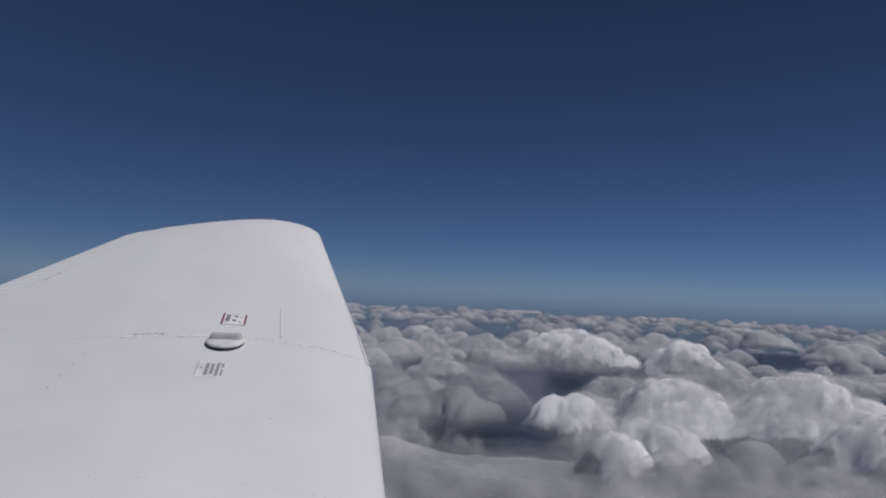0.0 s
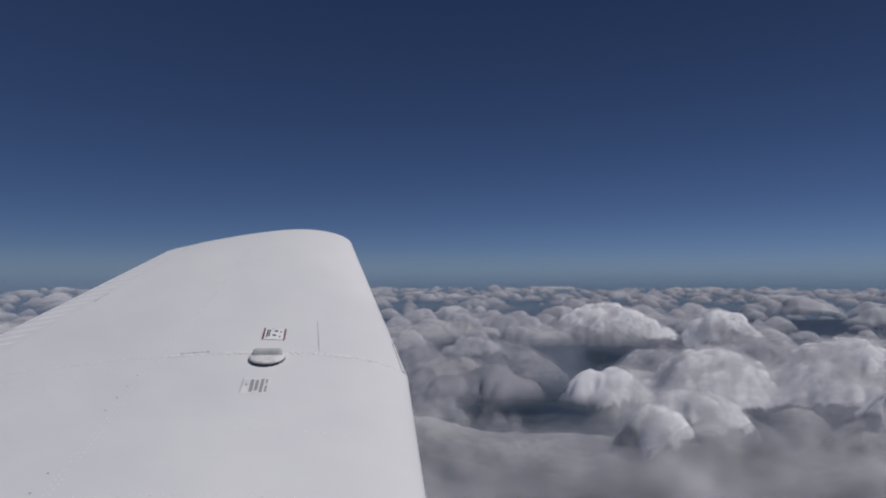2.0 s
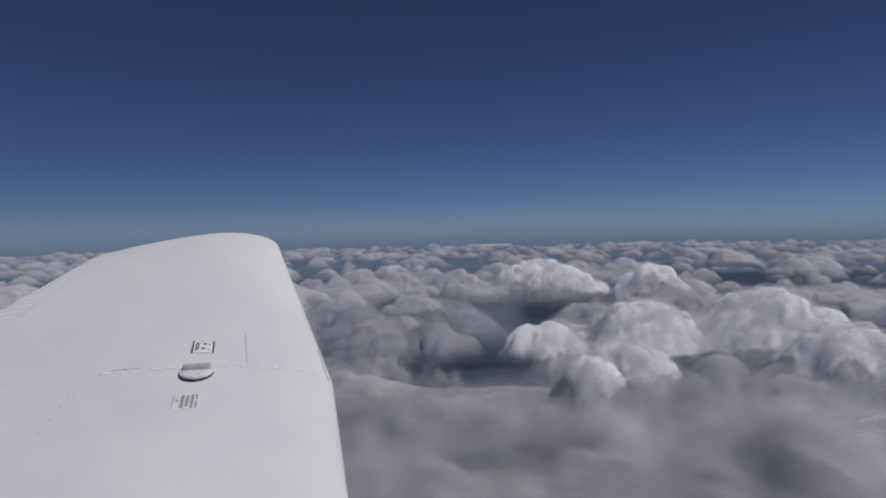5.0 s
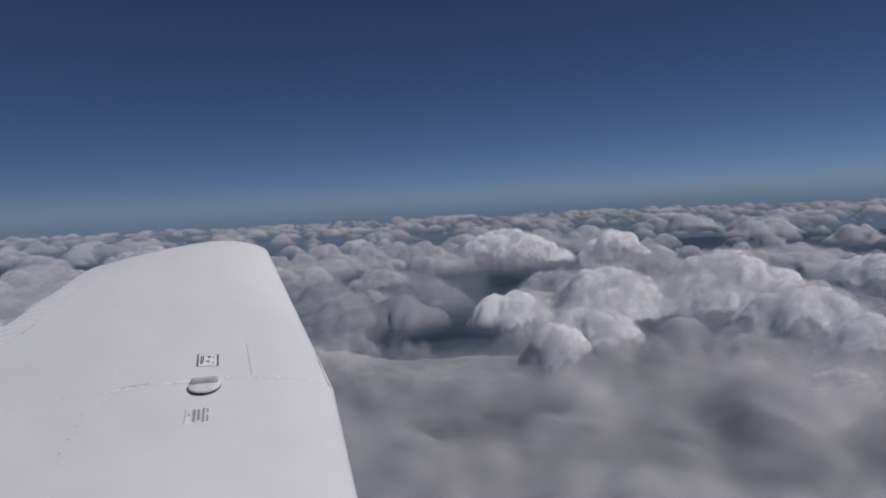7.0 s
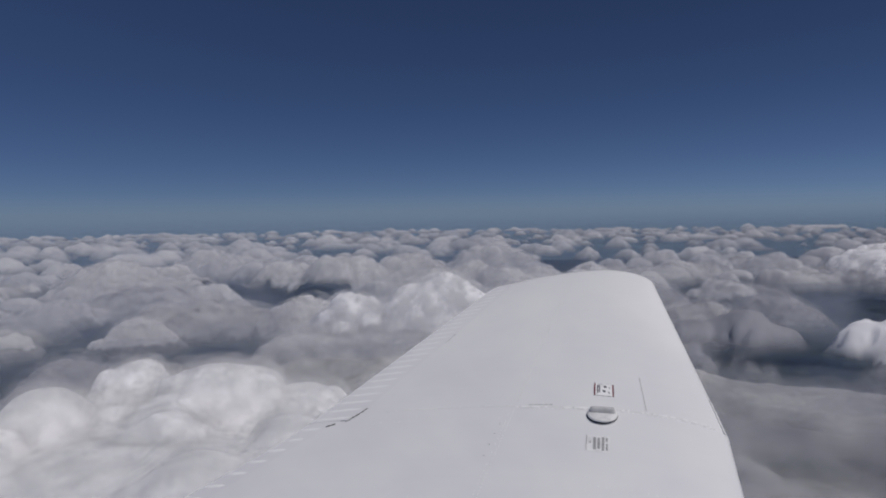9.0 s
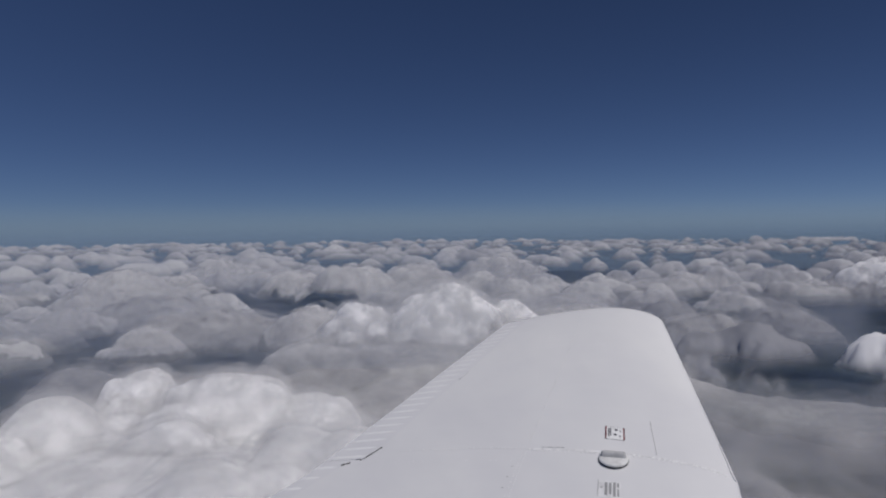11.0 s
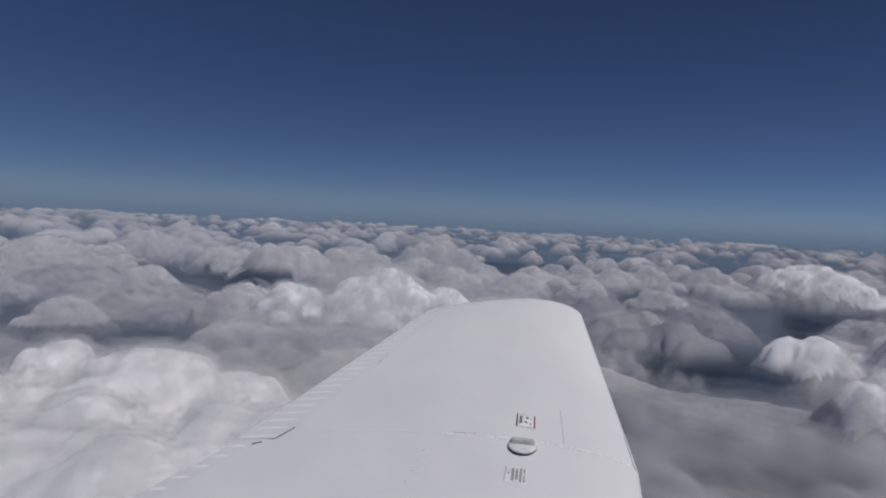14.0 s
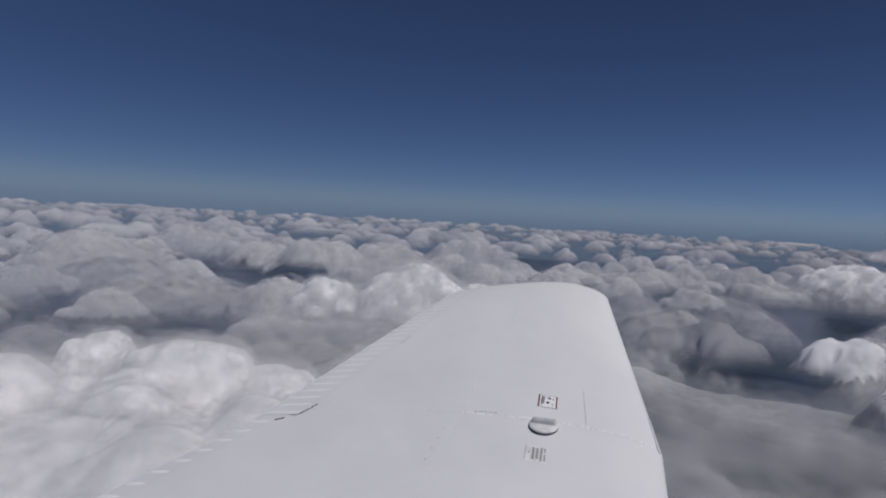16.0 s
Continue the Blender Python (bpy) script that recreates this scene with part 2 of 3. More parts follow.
# ---- seams, rivets, grime ----
def strip(name, p, q, width, mat, lift=0.001, n=12, wob=0.0, label=""):
    """A thin raised strip along the skin from p to q."""
    bm = bmesh.new()
    d = Vector((q[0] - p[0], q[1] - p[1]))
    side = Vector((-d.y, d.x)).normalized() * width / 2
    rings = []
    for i in range(n + 1):
        c = Vector(p) + d * i / n
        k = 1 + wob * (random.random() * 2 - 1)
        rings.append([top(c.x + side.x * s * k, c.y + side.y * s * k, l) for s, l in ((-1, -0.001), (-0.7, lift * k), (0.7, lift * k), (1, -0.001))])
    loft(bm, rings, closed=True)
    return part(name, bm, mat, wing, label)


def rivets(name, p, q, step, r, mat=WHITE, skip=0.0):
    """A row of low rivet heads."""
    bm = bmesh.new()
    d = Vector((q[0] - p[0], q[1] - p[1]))
    n = int(d.length / step)
    for i in range(n + 1):
        if random.random() < skip:
            continue
        c = Vector(p) + d * i / n
        a = top(c.x, c.y, 0.0006)
        rr = r * random.uniform(0.85, 1.15)
        ring = [bm.verts.new(a + Vector((math.cos(t) * rr, math.sin(t) * rr, 0))) for t in (math.tau * j / 6 for j in range(6))]
        peak = bm.verts.new(a + Vector((0, 0, rr * 0.34)))
        for j in range(6):
            bm.faces.new((ring[j], ring[(j + 1) % 6], peak))
    return tagged(part(name, bm, mat, wing), kind="stuff")


strip("lap_joint", (-0.70, 2.405), (0.10, 2.385), 0.008, SEALANT, 0.0006, 60, 0.6, "wavy bead of aged white sealant")
strip("lap_joint", (-1.30, 2.41), (-0.72, 2.41), 0.003, WHITE, 0.0003, 40, 0.6)
strip("joint_gap", (-0.645, 2.418), (-0.545, 2.418), 0.004, FADED, 0.0012, 12, 0.8, "grey open stretch of the joint")
strip("seam", (-0.165, 2.415), (-0.197, 2.73), 0.0028, SEAM, 0.0008, 12, 0.2, "dark thin panel seam")
strip("stall_strip", (0.103, 2.68), (0.135, 2.385), 0.014, WHITE, 0.006, 12, 0, "white leading-edge strip")
strip("spar_seam", (-0.70, 2.43), (-0.675, 4.40), 0.003, SEALANT, 0.0005, 90, 0.9)
rivets("rivet_row", (-0.70, 0.6), (-0.70, 2.38), 0.021, 0.0024, LIT_ENAMEL)
rivets("rivet_row", (-0.715, 0.6), (-0.715, 2.38), 0.021, 0.0024, LIT_ENAMEL, skip=0.3)
rivets("rivet_row", (-0.70, 2.44), (-0.675, 4.38), 0.026, 0.0024, LIT_ENAMEL, skip=0.35)
rivets("sealant_smear", (-0.69, 2.402), (0.10, 2.383), 0.011, 0.0062, LIT_ENAMEL, skip=0.4)
rivets("sealant_smear", (-1.28, 2.414), (-0.72, 2.412), 0.016, 0.003, LIT_ENAMEL, skip=0.55)
rivets("rivet_row", (-0.69, 2.388), (0.09, 2.37), 0.019, 0.0034, LIT_ENAMEL, skip=0.25)
rivets("rivet_row", (-1.3, 2.30), (-0.75, 2.30), 0.022, 0.002, LIT_ENAMEL, skip=0.6)
rivets("rivet_row", (-0.64, 1.535), (0.10, 1.505), 0.024, 0.0026, LIT_ENAMEL)
rivets("rivet_row", (-0.42, 1.84), (0.11, 1.82), 0.026, 0.0024, LIT_ENAMEL, skip=0.5)
rivets("screw_row", (-0.765, 0.8), (-0.735, 2.25), 0.085, 0.0028, FADED, skip=0.25)
strip("aileron_gap", (-1.41, 2.463), (-1.465, 2.335), 0.006, SOOT, 0.0016, 14, 0.9, "black grimy hinge gap")
strip("aileron_gap", (-1.505, 2.318), (-1.545, 2.296), 0.007, SOOT, 0.0016, 8, 0.9, "black grimy corner gap")
strip("aileron_gap", (-1.277, 3.30), (-1.258, 3.42), 0.005, FADED, 0.0012, 8, 0.7, "grey grimy hinge gap")
strip("aileron_gap", (-1.09, 4.50), (-1.05, 4.56), 0.008, FADED, 0.0012, 8, 0.7, "grey grimy hinge gap")


# ---- filler cap ----
def disc(cx, cy, rx, ry, zs, n=40):
    """Stacked rings (radius factor, height) about a point of the skin."""
    bm = bmesh.new()
    c = top(cx, cy)
    loft(bm, [[c + Vector((rx * k * K * math.cos(t), ry * k * K * math.sin(t), z)) for t in (math.tau * i / n for i in range(n))] for k, z in zs])
    return bm


CX, CY = -0.334, 2.338
cap = part("filler_cap", disc(CX, CY, 0.065, 0.055, [(0.95, 0.0012), (1.0, 0.002), (1.0, 0.0058), (0.97, 0.0078), (0.85, 0.0095), (0.5, 0.0105), (0.02, 0.011)]), CAP, wing, "off-white round fuel filler cap")
part("gasket", disc(CX, CY, 0.0655, 0.0555, [(1.012, -0.002), (1.012, 0.0012), (0.96, 0.002), (0.90, 0.0024)]), RUBBER, cap, "black rubber gasket")
bm = bmesh.new()
c = top(CX, CY)
rings = []
for z, hx, y0, y1 in ((0.006, 0.047, -0.004, 0.028), (0.015, 0.0445, 0.001, 0.026), (0.021, 0.042, 0.005, 0.024), (0.0235, 0.038, 0.009, 0.020)):
    ym, yh = (y0 + y1) / 2, (y1 - y0) / 2
    ring = []
    for i in range(24):
        t = math.tau * i / 24
        ct, st = math.cos(t), math.sin(t)
        ring.append(c + Vector((hx * math.copysign(abs(ct) ** 0.35, ct), ym + yh * math.copysign(abs(st) ** 0.35, st), z)))
    rings.append(ring)
loft(bm, rings)
part("thumb_tab", bm, CAP_GREY, cap, "grey moulded thumb tab")


# ---- stickers ----
def sticker(name, corners, lift, mat, parent, label="", n=6):
    """A thin sheet on the skin between four plan corners."""
    a, b, c, d = (Vector(p) for p in corners)
    bm = bmesh.new()
    up, low = [], []
    for i in range(n + 1):
        u = i / n
        rowu, rowl = [], []
        for j in range(n + 1):
            v = j / n
            p = (a * (1 - u) + b * u) * (1 - v) + (d * (1 - u) + c * u) * v
            rowu.append(top(p.x, p.y, lift))
            rowl.append(top(p.x, p.y, 0.0002))
        up.append(rowu)
        low.append(rowl)
    rings = [u + l[::-1] for u, l in zip(up, low)]
    loft(bm, rings)
    return part(name, bm, mat, parent, label)


def inset(corners, u0, v0, u1, v1):
    a, b, c, d = (Vector(p) for p in corners)

    def at(u, v):
        return (a * (1 - u) + b * u) * (1 - v) + (d * (1 - u) + c * u) * v
    return [at(u0, v0), at(u1, v0), at(u1, v1), at(u0, v1)]


PL = [(-0.390, 2.640), (-0.304, 2.625), (-0.296, 2.508), (-0.382, 2.518)]
plac = sticker("warning_placard", PL, 0.0008, INK, wing, "white warning placard with red ends and black outline")
sticker("placard_face", inset(PL, 0.02, 0.015, 0.98, 0.985), 0.0012, STICKER, plac)
for u0, u1 in ((0.025, 0.08), (0.92, 0.975)):
    sticker("red_bar", inset(PL, u0, 0.02, u1, 0.98), 0.0016, RED, plac)
for u0, v0, u1, v1 in ((0.17, 0.14, 0.23, 0.80), (0.26, 0.14, 0.31, 0.74), (0.50, 0.18, 0.64, 0.32), (0.44, 0.55, 0.58, 0.68), (0.74, 0.24, 0.80, 0.34), (0.72, 0.66, 0.78, 0.76)):
    sticker("mark", inset(PL, u0, v0, u1, v1), 0.0016, INK, plac, n=2)
DC = [(-0.382, 2.172), (-0.295, 2.168), (-0.288, 2.050), (-0.375, 2.058)]
dec = sticker("fuel_decal", DC, 0.0006, FILM, wing, "clear film decal with rows of grey lettering")
for u0, v0, u1, v1 in ((0.30, 0.10, 0.42, 0.88), (0.48, 0.12, 0.59, 0.80), (0.66, 0.06, 0.77, 0.90), (0.83, 0.08, 0.91, 0.34), (0.83, 0.46, 0.91, 0.86), (0.13, 0.40, 0.20, 0.50)):
    sticker("text_bar", inset(DC, u0, v0, u1, v1), 0.0011, FADED, dec, n=3)
sticker("text_bar", inset(DC, 0.0, 0.0, 0.025, 0.95), 0.0011, FADED, dec, n=3)

# ---- ground under the clouds ----
bm = bmesh.new()
bmesh.ops.create_grid(bm, x_segments=40, y_segments=40, size=9000)
ground = part("ground", bm, GROUND)
ground.location.z = -330
tagged(ground, "dark hazy green farmland far below the clouds", "ground", kind="structure")


# ---- clouds ----
SEED = np.random.default_rng(3)
PERM = np.concatenate([SEED.permutation(512)] * 2)
GRAD = SEED.normal(size=(512, 3))
GRAD /= np.linalg.norm(GRAD, axis=1)[:, None]


def perlin(p):
    """Gradient noise of an (n, 3) array, about -0.7 to 0.7."""
    i = np.floor(p).astype(int)
    f = p - i
    u = f * f * f * (f * (f * 6 - 15) + 10)
    out = 0
    for dx in (0, 1):
        wx = u[:, 0] if dx else 1 - u[:, 0]
        hx = PERM[(i[:, 0] + dx) & 511]
        for dy in (0, 1):
            wy = u[:, 1] if dy else 1 - u[:, 1]
            hy = PERM[hx + ((i[:, 1] + dy) & 511)  & 1023]
            for dz in (0, 1):
                wz = u[:, 2] if dz else 1 - u[:, 2]
                g = GRAD[PERM[(hy + ((i[:, 2] + dz) & 511)) & 1023]]
                out = out + wx * wy * wz * (g[:, 0] * (f[:, 0] - dx) + g[:, 1] * (f[:, 1] - dy) + g[:, 2] * (f[:, 2] - dz))
    return out


def puffy(p, sizes):
    """Sum of rounded bumps with sharp valleys: (wavelength, height) pairs."""
    out = 0
    for k, (w, h) in enumerate(sizes):
        out = out + h * (np.sqrt(perlin(p / w + 17.3 * k) ** 2 + 0.004) * 2.6)
    return out


def step(a, b, x):
    t = np.clip((x - a) / (b - a), 0, 1)
    return t * t * (3 - 2 * t)


def cloud_mesh(name, co, faces, mat, edge=None):
    thick = thickness(co) if edge is None else thickness(co) * edge
    me = bpy.data.meshes.new(name)
    me.from_pydata(co.tolist(), [], faces[thick[faces].max(axis=1) > 0.004].tolist())
    me.polygons.foreach_set("use_smooth", [True] * len(me.polygons))
    me.materials.append(mat)
    at = me.attributes.new("thickness", "FLOAT", "POINT")
    at.data.foreach_set("value", thick.astype(np.float32))
    return me


# kind (b bright, m middling, s soft and grey), azimuth, distance of the near edge, half-width, height of the top
NEAR_CLOUDS = [
    ("s", 8.6, 470, 50, -62), ("b", 27.0, 567, 54, -60), ("b", 35.7, 572, 64, -49), ("b", 41.6, 486, 42, -60),
    ("b", 45.5, 436, 24, -73), ("b", 18.6, 474, 38, -65), ("b", 25.4, 453, 36, -72), ("s", 36.8, 400, 31, -81),
    ("s", 5.5, 575, 46, -71), ("m", 10.1, 488, 11, -80), ("b", 44.7, 313, 24, -72),
]
FAR_CLOUDS = [
    ("b", 27.6, 960, 50, -44), ("b", 19.0, 1030, 84, -46), ("m", 11.1, 1140, 52, -62), ("m", -0.8, 1100, 30, -66),
    ("m", 37.8, 1400, 52, -58), ("m", 33.3, 1800, 80, -52), ("m", 2.1, 777, 34, -71), ("b", 46.0, 738, 40, -63),
    ("m", 4.7, 1079, 45, -72), ("s", 3.1, 704, 35, -71), ("s", 11.5, 660, 42, -73), ("m", 22.5, 660, 42, -67),
    ("m", 30.5, 720, 50, -61), ("m", 6.6, 1103, 42, -62), ("m", 7.9, 840, 40, -75), ("m", -3.5, 640, 30, -73),
]
AFT_CLOUDS = [
    ("b", -22.5, 509, 37, -59), ("b", -15.6, 496, 48, -45), ("b", -10.5, 530, 36, -59), ("m", -37.9, 1068, 54, -63),
    ("m", -33.7, 1281, 82, -56), ("m", -28.0, 1040, 52, -67), ("m", -23.6, 955, 68, -53), ("m", -18.0, 1073, 62, -54),
    ("m", -10.8, 1175, 79, -47), ("s", -39.4, 759, 64, -70), ("s", -34.7, 611, 80, -74), ("s", -33, 375, 60, -85),
    ("s", -43, 415, 62, -83), ("s", -24, 395, 46, -86), ("m", -41.6, 959, 70, -52), ("m", -10.0, 857, 43, -64),
]
HERO = NEAR_CLOUDS + FAR_CLOUDS + AFT_CLOUDS
# the large bank close by
BANK = [("b", -39.0, 150, 92, -71), ("b", -40.5, 296, 27, -62), ("b", -34.0, 262, 36, -57), ("b", -27.5, 268, 25, -68), ("b", -46.5, 262, 34, -60), ("b", -38.5, 232, 26, -66), ("b", -52.0, 240, 30, -64)]
# clear gaps: azimuth, distance, reach across and along
GAPS = [
    (13.4, 498, 64, 58), (18.6, 840, 34, 110), (27.5, 400, 30, 40), (10.0, 560, 27, 42), (-26.0, 900, 52, 90), (34.5, 1560, 110, 300),
    (-33.0, 1010, 60, 70), (6.0, 940, 34, 60), (45.0, 1150, 50, 200), (-21.0, 1500, 80, 200), (-5.0, 1330, 50, 150), (10.5, 258, 9, 16), (40.0, 800, 24, 70),
]
gaps = [(math.sin(radians(a)) * d, math.cos(radians(a)) * d, r, q, radians(a)) for a, d, r, q in GAPS]


def clear_of_gaps(x, y):
    """1 in the deck, falling to 0 in its ragged clear gaps."""
    p = np.stack([x, y, np.full_like(x, 40.0)], 1)
    hole = np.ones(len(x))
    for gx, gy, r, deep, a in gaps:
        across = ((x - gx) * math.cos(a) - (y - gy) * math.sin(a)) / r
        along = ((x - gx) * math.sin(a) + (y - gy) * math.cos(a)) / deep
        near = np.nonzero(np.hypot(across, along) < 2.2)[0]
        q = p[near]
        rho = np.hypot(across[near], along[near]) + 0.6 * perlin(q / (0.8 * r)) + 0.4 * perlin(q / (0.3 * r) + 4) + 0.25 * perlin(q / (0.12 * r) + 8)
        hole[near] *= step(0.75, 1.15, rho)
    return hole


def thickness(co):
    """Full in the tops of clouds, none in the low vapour of a gap."""
    return 1 - (1 - clear_of_gaps(co[:, 0], co[:, 1])) * step(-78, -92, co[:, 2])


# each lump: azimuth, distance, reach across and along, foot, top, roundness, owner, kind
LUMPS, KIND = [], []
rng = np.random.default_rng(5)


def dome(lump, u, v):
    return lump[4] + (lump[5] - lump[4]) * max(0.0, 1 - u * u - v * v) ** lump[6]


def offset(lump, u, v):
    """Azimuth and distance of a place on a lump."""
    a, d, rx, ry = lump[:4]
    x, y = u * rx, d + v * ry
    return a + math.atan2(x, y), math.hypot(x, y)


def grow(lump, count, small, large, depth):
    """Rounded heads that swell out of a lump, and smaller ones out of those."""
    for _ in range(count):
        t, s = rng.uniform(0, math.tau), math.sqrt(rng.uniform(0, 0.8))
        u, v = s * math.cos(t), s * math.sin(t) * 0.95 - 0.04
        size = rng.uniform(small, large) * min(lump[2], lump[3] * 1.3) * (1 - 0.55 * s * s)
        top = min(dome(lump, u, v) + rng.uniform(0.2, 0.42) * size, lump[5] + 0.25 * size)
        a, d = offset(lump, u, v)
        head = (a, d, size, size * 0.95, top - 0.92 * size, top, 0.5, lump[7], lump[8])
        LUMPS.append(head)
        if depth > 1:
            grow(head, 7, 0.3, 0.5, depth - 1)


def cumulus(kind, az, front, reach, topz, count, depth, flat=0.7):
    deep = flat * reach
    own = len(KIND)
    KIND.append(kind)
    tall = topz + 102
    body = (radians(az), front + 0.75 * deep, reach * 1.15, deep * 1.1, -104.0, -104 + (tall + 2) * 0.94, 1.0, own, kind)
    LUMPS.append((radians(az), front + 0.8 * deep, reach * 1.5, deep * 1.5, -102.0, -102 + min(20, tall * 0.5), 1.1, own, kind))
    LUMPS.append(body)
    grow(body, count, 0.2, 0.42, depth)
    return own


for kind, az, front, reach, topz in HERO:
    if front > 1450:
        continue
    cumulus(kind, az, front, reach, topz, 10 if kind == "s" else 20, 1 if kind == "s" else 2)
for kind, az, front, reach, topz in BANK:
    cumulus(kind, az, front, reach, topz, 12, 2, 1.1)
# the round puff that floats by itself
KIND.append("b")
LUMPS.append((radians(23.2), 380, 17, 15, -88.0, -70.0, 0.5, len(KIND) - 1, "b"))
grow(LUMPS[-1], 14, 0.3, 0.45, 2)
# low soft cloud that fills the deck under the bright tops
for k in range(34):
    az, d = rng.uniform(-8, 52), math.sqrt(rng.uniform(400 ** 2, 980 ** 2))
    if clear_of_gaps(np.array([math.sin(radians(az)) * d]), np.array([math.cos(radians(az)) * d]))[0] < 0.9:
        continue
    cumulus("s", az, d, rng.uniform(18, 42), rng.uniform(-89, -80), 9, 1)
PLACED = [(math.sin(radians(az)) * (front + 0.5 * reach), math.cos(radians(az)) * (front + 0.5 * reach), reach) for _, az, front, reach, _ in HERO + BANK]
tries = 0
while len(KIND) < 235 and tries < 9000:
    tries += 1
    d, az = math.sqrt(rng.uniform(420 ** 2, 1400 ** 2)), rng.uniform(-60, 58)
    if d < 560 or d < 800 and -3 < az < 14:
        continue
    r = rng.uniform(16, 44) * rng.uniform(0.7, 1.2)
    x, y = math.sin(radians(az)) * d, math.cos(radians(az)) * d
    if any((x - g) ** 2 + (y - h) ** 2 < (0.8 * max(q, w) + 0.7 * r) ** 2 for g, h, q, w, _ in gaps) or any((x - g) ** 2 + (y - h) ** 2 < (0.75 * (q + r)) ** 2 for g, h, q in PLACED):
        continue
    PLACED.append((x, y, r))
    cumulus("m", az, d, r, -92 + min(24, 4 + r * rng.uniform(0.2, 0.6)), 9, 2)
NEAR_LUMPS = list(LUMPS)
LUMPS.clear()
for kind, az, front, reach, topz in HERO:
    if front > 1450:
        cumulus(kind, az, front, reach, topz, 12, 2)
for _ in range(1500):
    d, az = math.sqrt(rng.uniform(1500 ** 2, 4900 ** 2)), rng.uniform(-60, 60)
    r = rng.uniform(11, 44) * rng.uniform(0.6, 1.2)
    cumulus("m", az, d, r, -93 + min(34, 5 + r * rng.uniform(0.3, 0.7)), 7, 1)
FAR_LUMPS = list(LUMPS)
FLOOR = -99.0


def field(a0, a1, cols, d0, d1, rows, lumps):
    """A fan-shaped grid over the deck, and the cloud that each place belongs to (-1 the deck, -2 clear)."""
    az, far = np.radians(np.linspace(a0, a1, cols)), np.exp(np.linspace(math.log(d0), math.log(d1), rows))
    A, D = np.meshgrid(az, far)
    X, Y = np.sin(A) * D, np.cos(A) * D
    x, y, dist, deg = X.ravel(), Y.ravel(), D.ravel(), np.degrees(A.ravel())
    p = np.stack([x, y, np.full_like(x, 40.0)], 1)
    warp = np.stack([perlin(p / 60 + 5), perlin(p / 60 + 9), np.zeros_like(x)], 1) * 22
    cover = perlin(p / 210) + 0.6 * perlin(p / 95 + 3) - 0.04 - 0.12 * step(380, 600, dist) - 0.2 * step(1100, 1500, dist)
    near = step(480, 250, dist) * np.clip(-(deg + 6) / 14, -2.2, 1)
    cover = step(-0.2, 0.3, cover + 0.4 * near - 0.18 * step(-8, 3, deg) * step(300, 380, dist) * step(950, 750, dist))
    calm = step(520, 330, dist) * step(6, -8, deg)
    z = FLOOR + 11 * cover - 4 * calm + (0.25 + 0.75 * cover) * (1 - 0.6 * calm) * puffy(p + warp, [(85, 8), (38, 6), (15, 2)])
    z, cover, dist, deg = (k.reshape(A.shape) for k in (z, cover, dist, deg))
    ROUGH = [(w, perlin(p / w + 13).reshape(A.shape)) for w in (90, 40, 18, 8)]
    hole = clear_of_gaps(x, y).reshape(A.shape)
    who = np.full(A.shape, -1)
    best = z + 3
    ga, gd = (cols - 1) / (az[-1] - az[0]), (rows - 1) / math.log(d1 / d0)
    for a, d, rx, ry, foot, topz, power, own, kind in lumps:
        i0, i1 = (math.log(max(d0, d - 1.45 * ry) / d0)) * gd, math.log(max(d0, d + 1.45 * ry) / d0) * gd
        j0, j1 = (a - 1.45 * rx / d - az[0]) * ga, (a + 1.45 * rx / d - az[0]) * ga
        i0, i1, j0, j1 = max(0, int(i0)), min(rows, int(i1) + 2), max(0, int(j0)), min(cols, int(j1) + 2)
        if i1 - i0 < 2 or j1 - j0 < 2:
            continue
        at = (slice(i0, i1), slice(j0, j1))
        u, v = D[at] * np.sin(A[at] - a) / rx, (D[at] * np.cos(A[at] - a) - d) / ry
        rough = min(range(4), key=lambda k: abs(math.log(ROUGH[k][0] / (1.1 * rx))))
        rho = np.hypot(u, v) + 0.3 * ROUGH[rough][1][at] + (0.16 * ROUGH[rough + 1][1][at] if rough < 3 else 0)
        shape = np.clip(1 - np.clip(rho, 0, None) ** 2, 0, 1) ** power
        if power > 1:
            shape = shape * hole[at]
        h = np.where(shape > 0, foot + (topz - foot) * shape, -200)
        zz = z[at]
        who[at] = np.where(h > best[at], own, who[at])
        best[at] = np.maximum(best[at], h)
        z[at] = np.maximum(zz, h) + 0.06 * min(rx, 14) * np.exp(-np.abs(zz - h) / (0.12 * min(rx, 14)))
    misty = step(420, 330, dist + 110 * ROUGH[0][1] + 70 * ROUGH[1][1] + 30 * ROUGH[2][1]) * step(-6, 6, deg + 6 * ROUGH[1][1])
    hole = hole * (1 - 0.95 * misty)
    hole = np.where(dist > 420, hole * step(0.05, 0.6, cover), hole)
    z = z - np.where(who >= 0, 4.0, 26.0 + 60 * misty) * (1 - hole)
    # flanks lean back instead of standing upright
    slope = np.interp(z, [-96, -84, -62], [1.2, 2.0, 3.4]) * (1 + 8 * misty) * (1 + 0.6 * ROUGH[1][1] + 0.5 * ROUGH[2][1])
    down, side = slope * D * (math.log(d1 / d0) / (rows - 1)), slope * D * (az[1] - az[0])
    for _ in range(10):
        z[1:] = np.maximum(z[1:], z[:-1] - down[1:])
        z[:-1] = np.maximum(z[:-1], z[1:] - down[:-1])
        z[:, 1:] = np.maximum(z[:, 1:], z[:, :-1] - side[:, 1:])
        z[:, :-1] = np.maximum(z[:, :-1], z[:, 1:] - side[:, :-1])
    z[1:-1] = 0.25 * z[:-2] + 0.5 * z[1:-1] + 0.25 * z[2:]
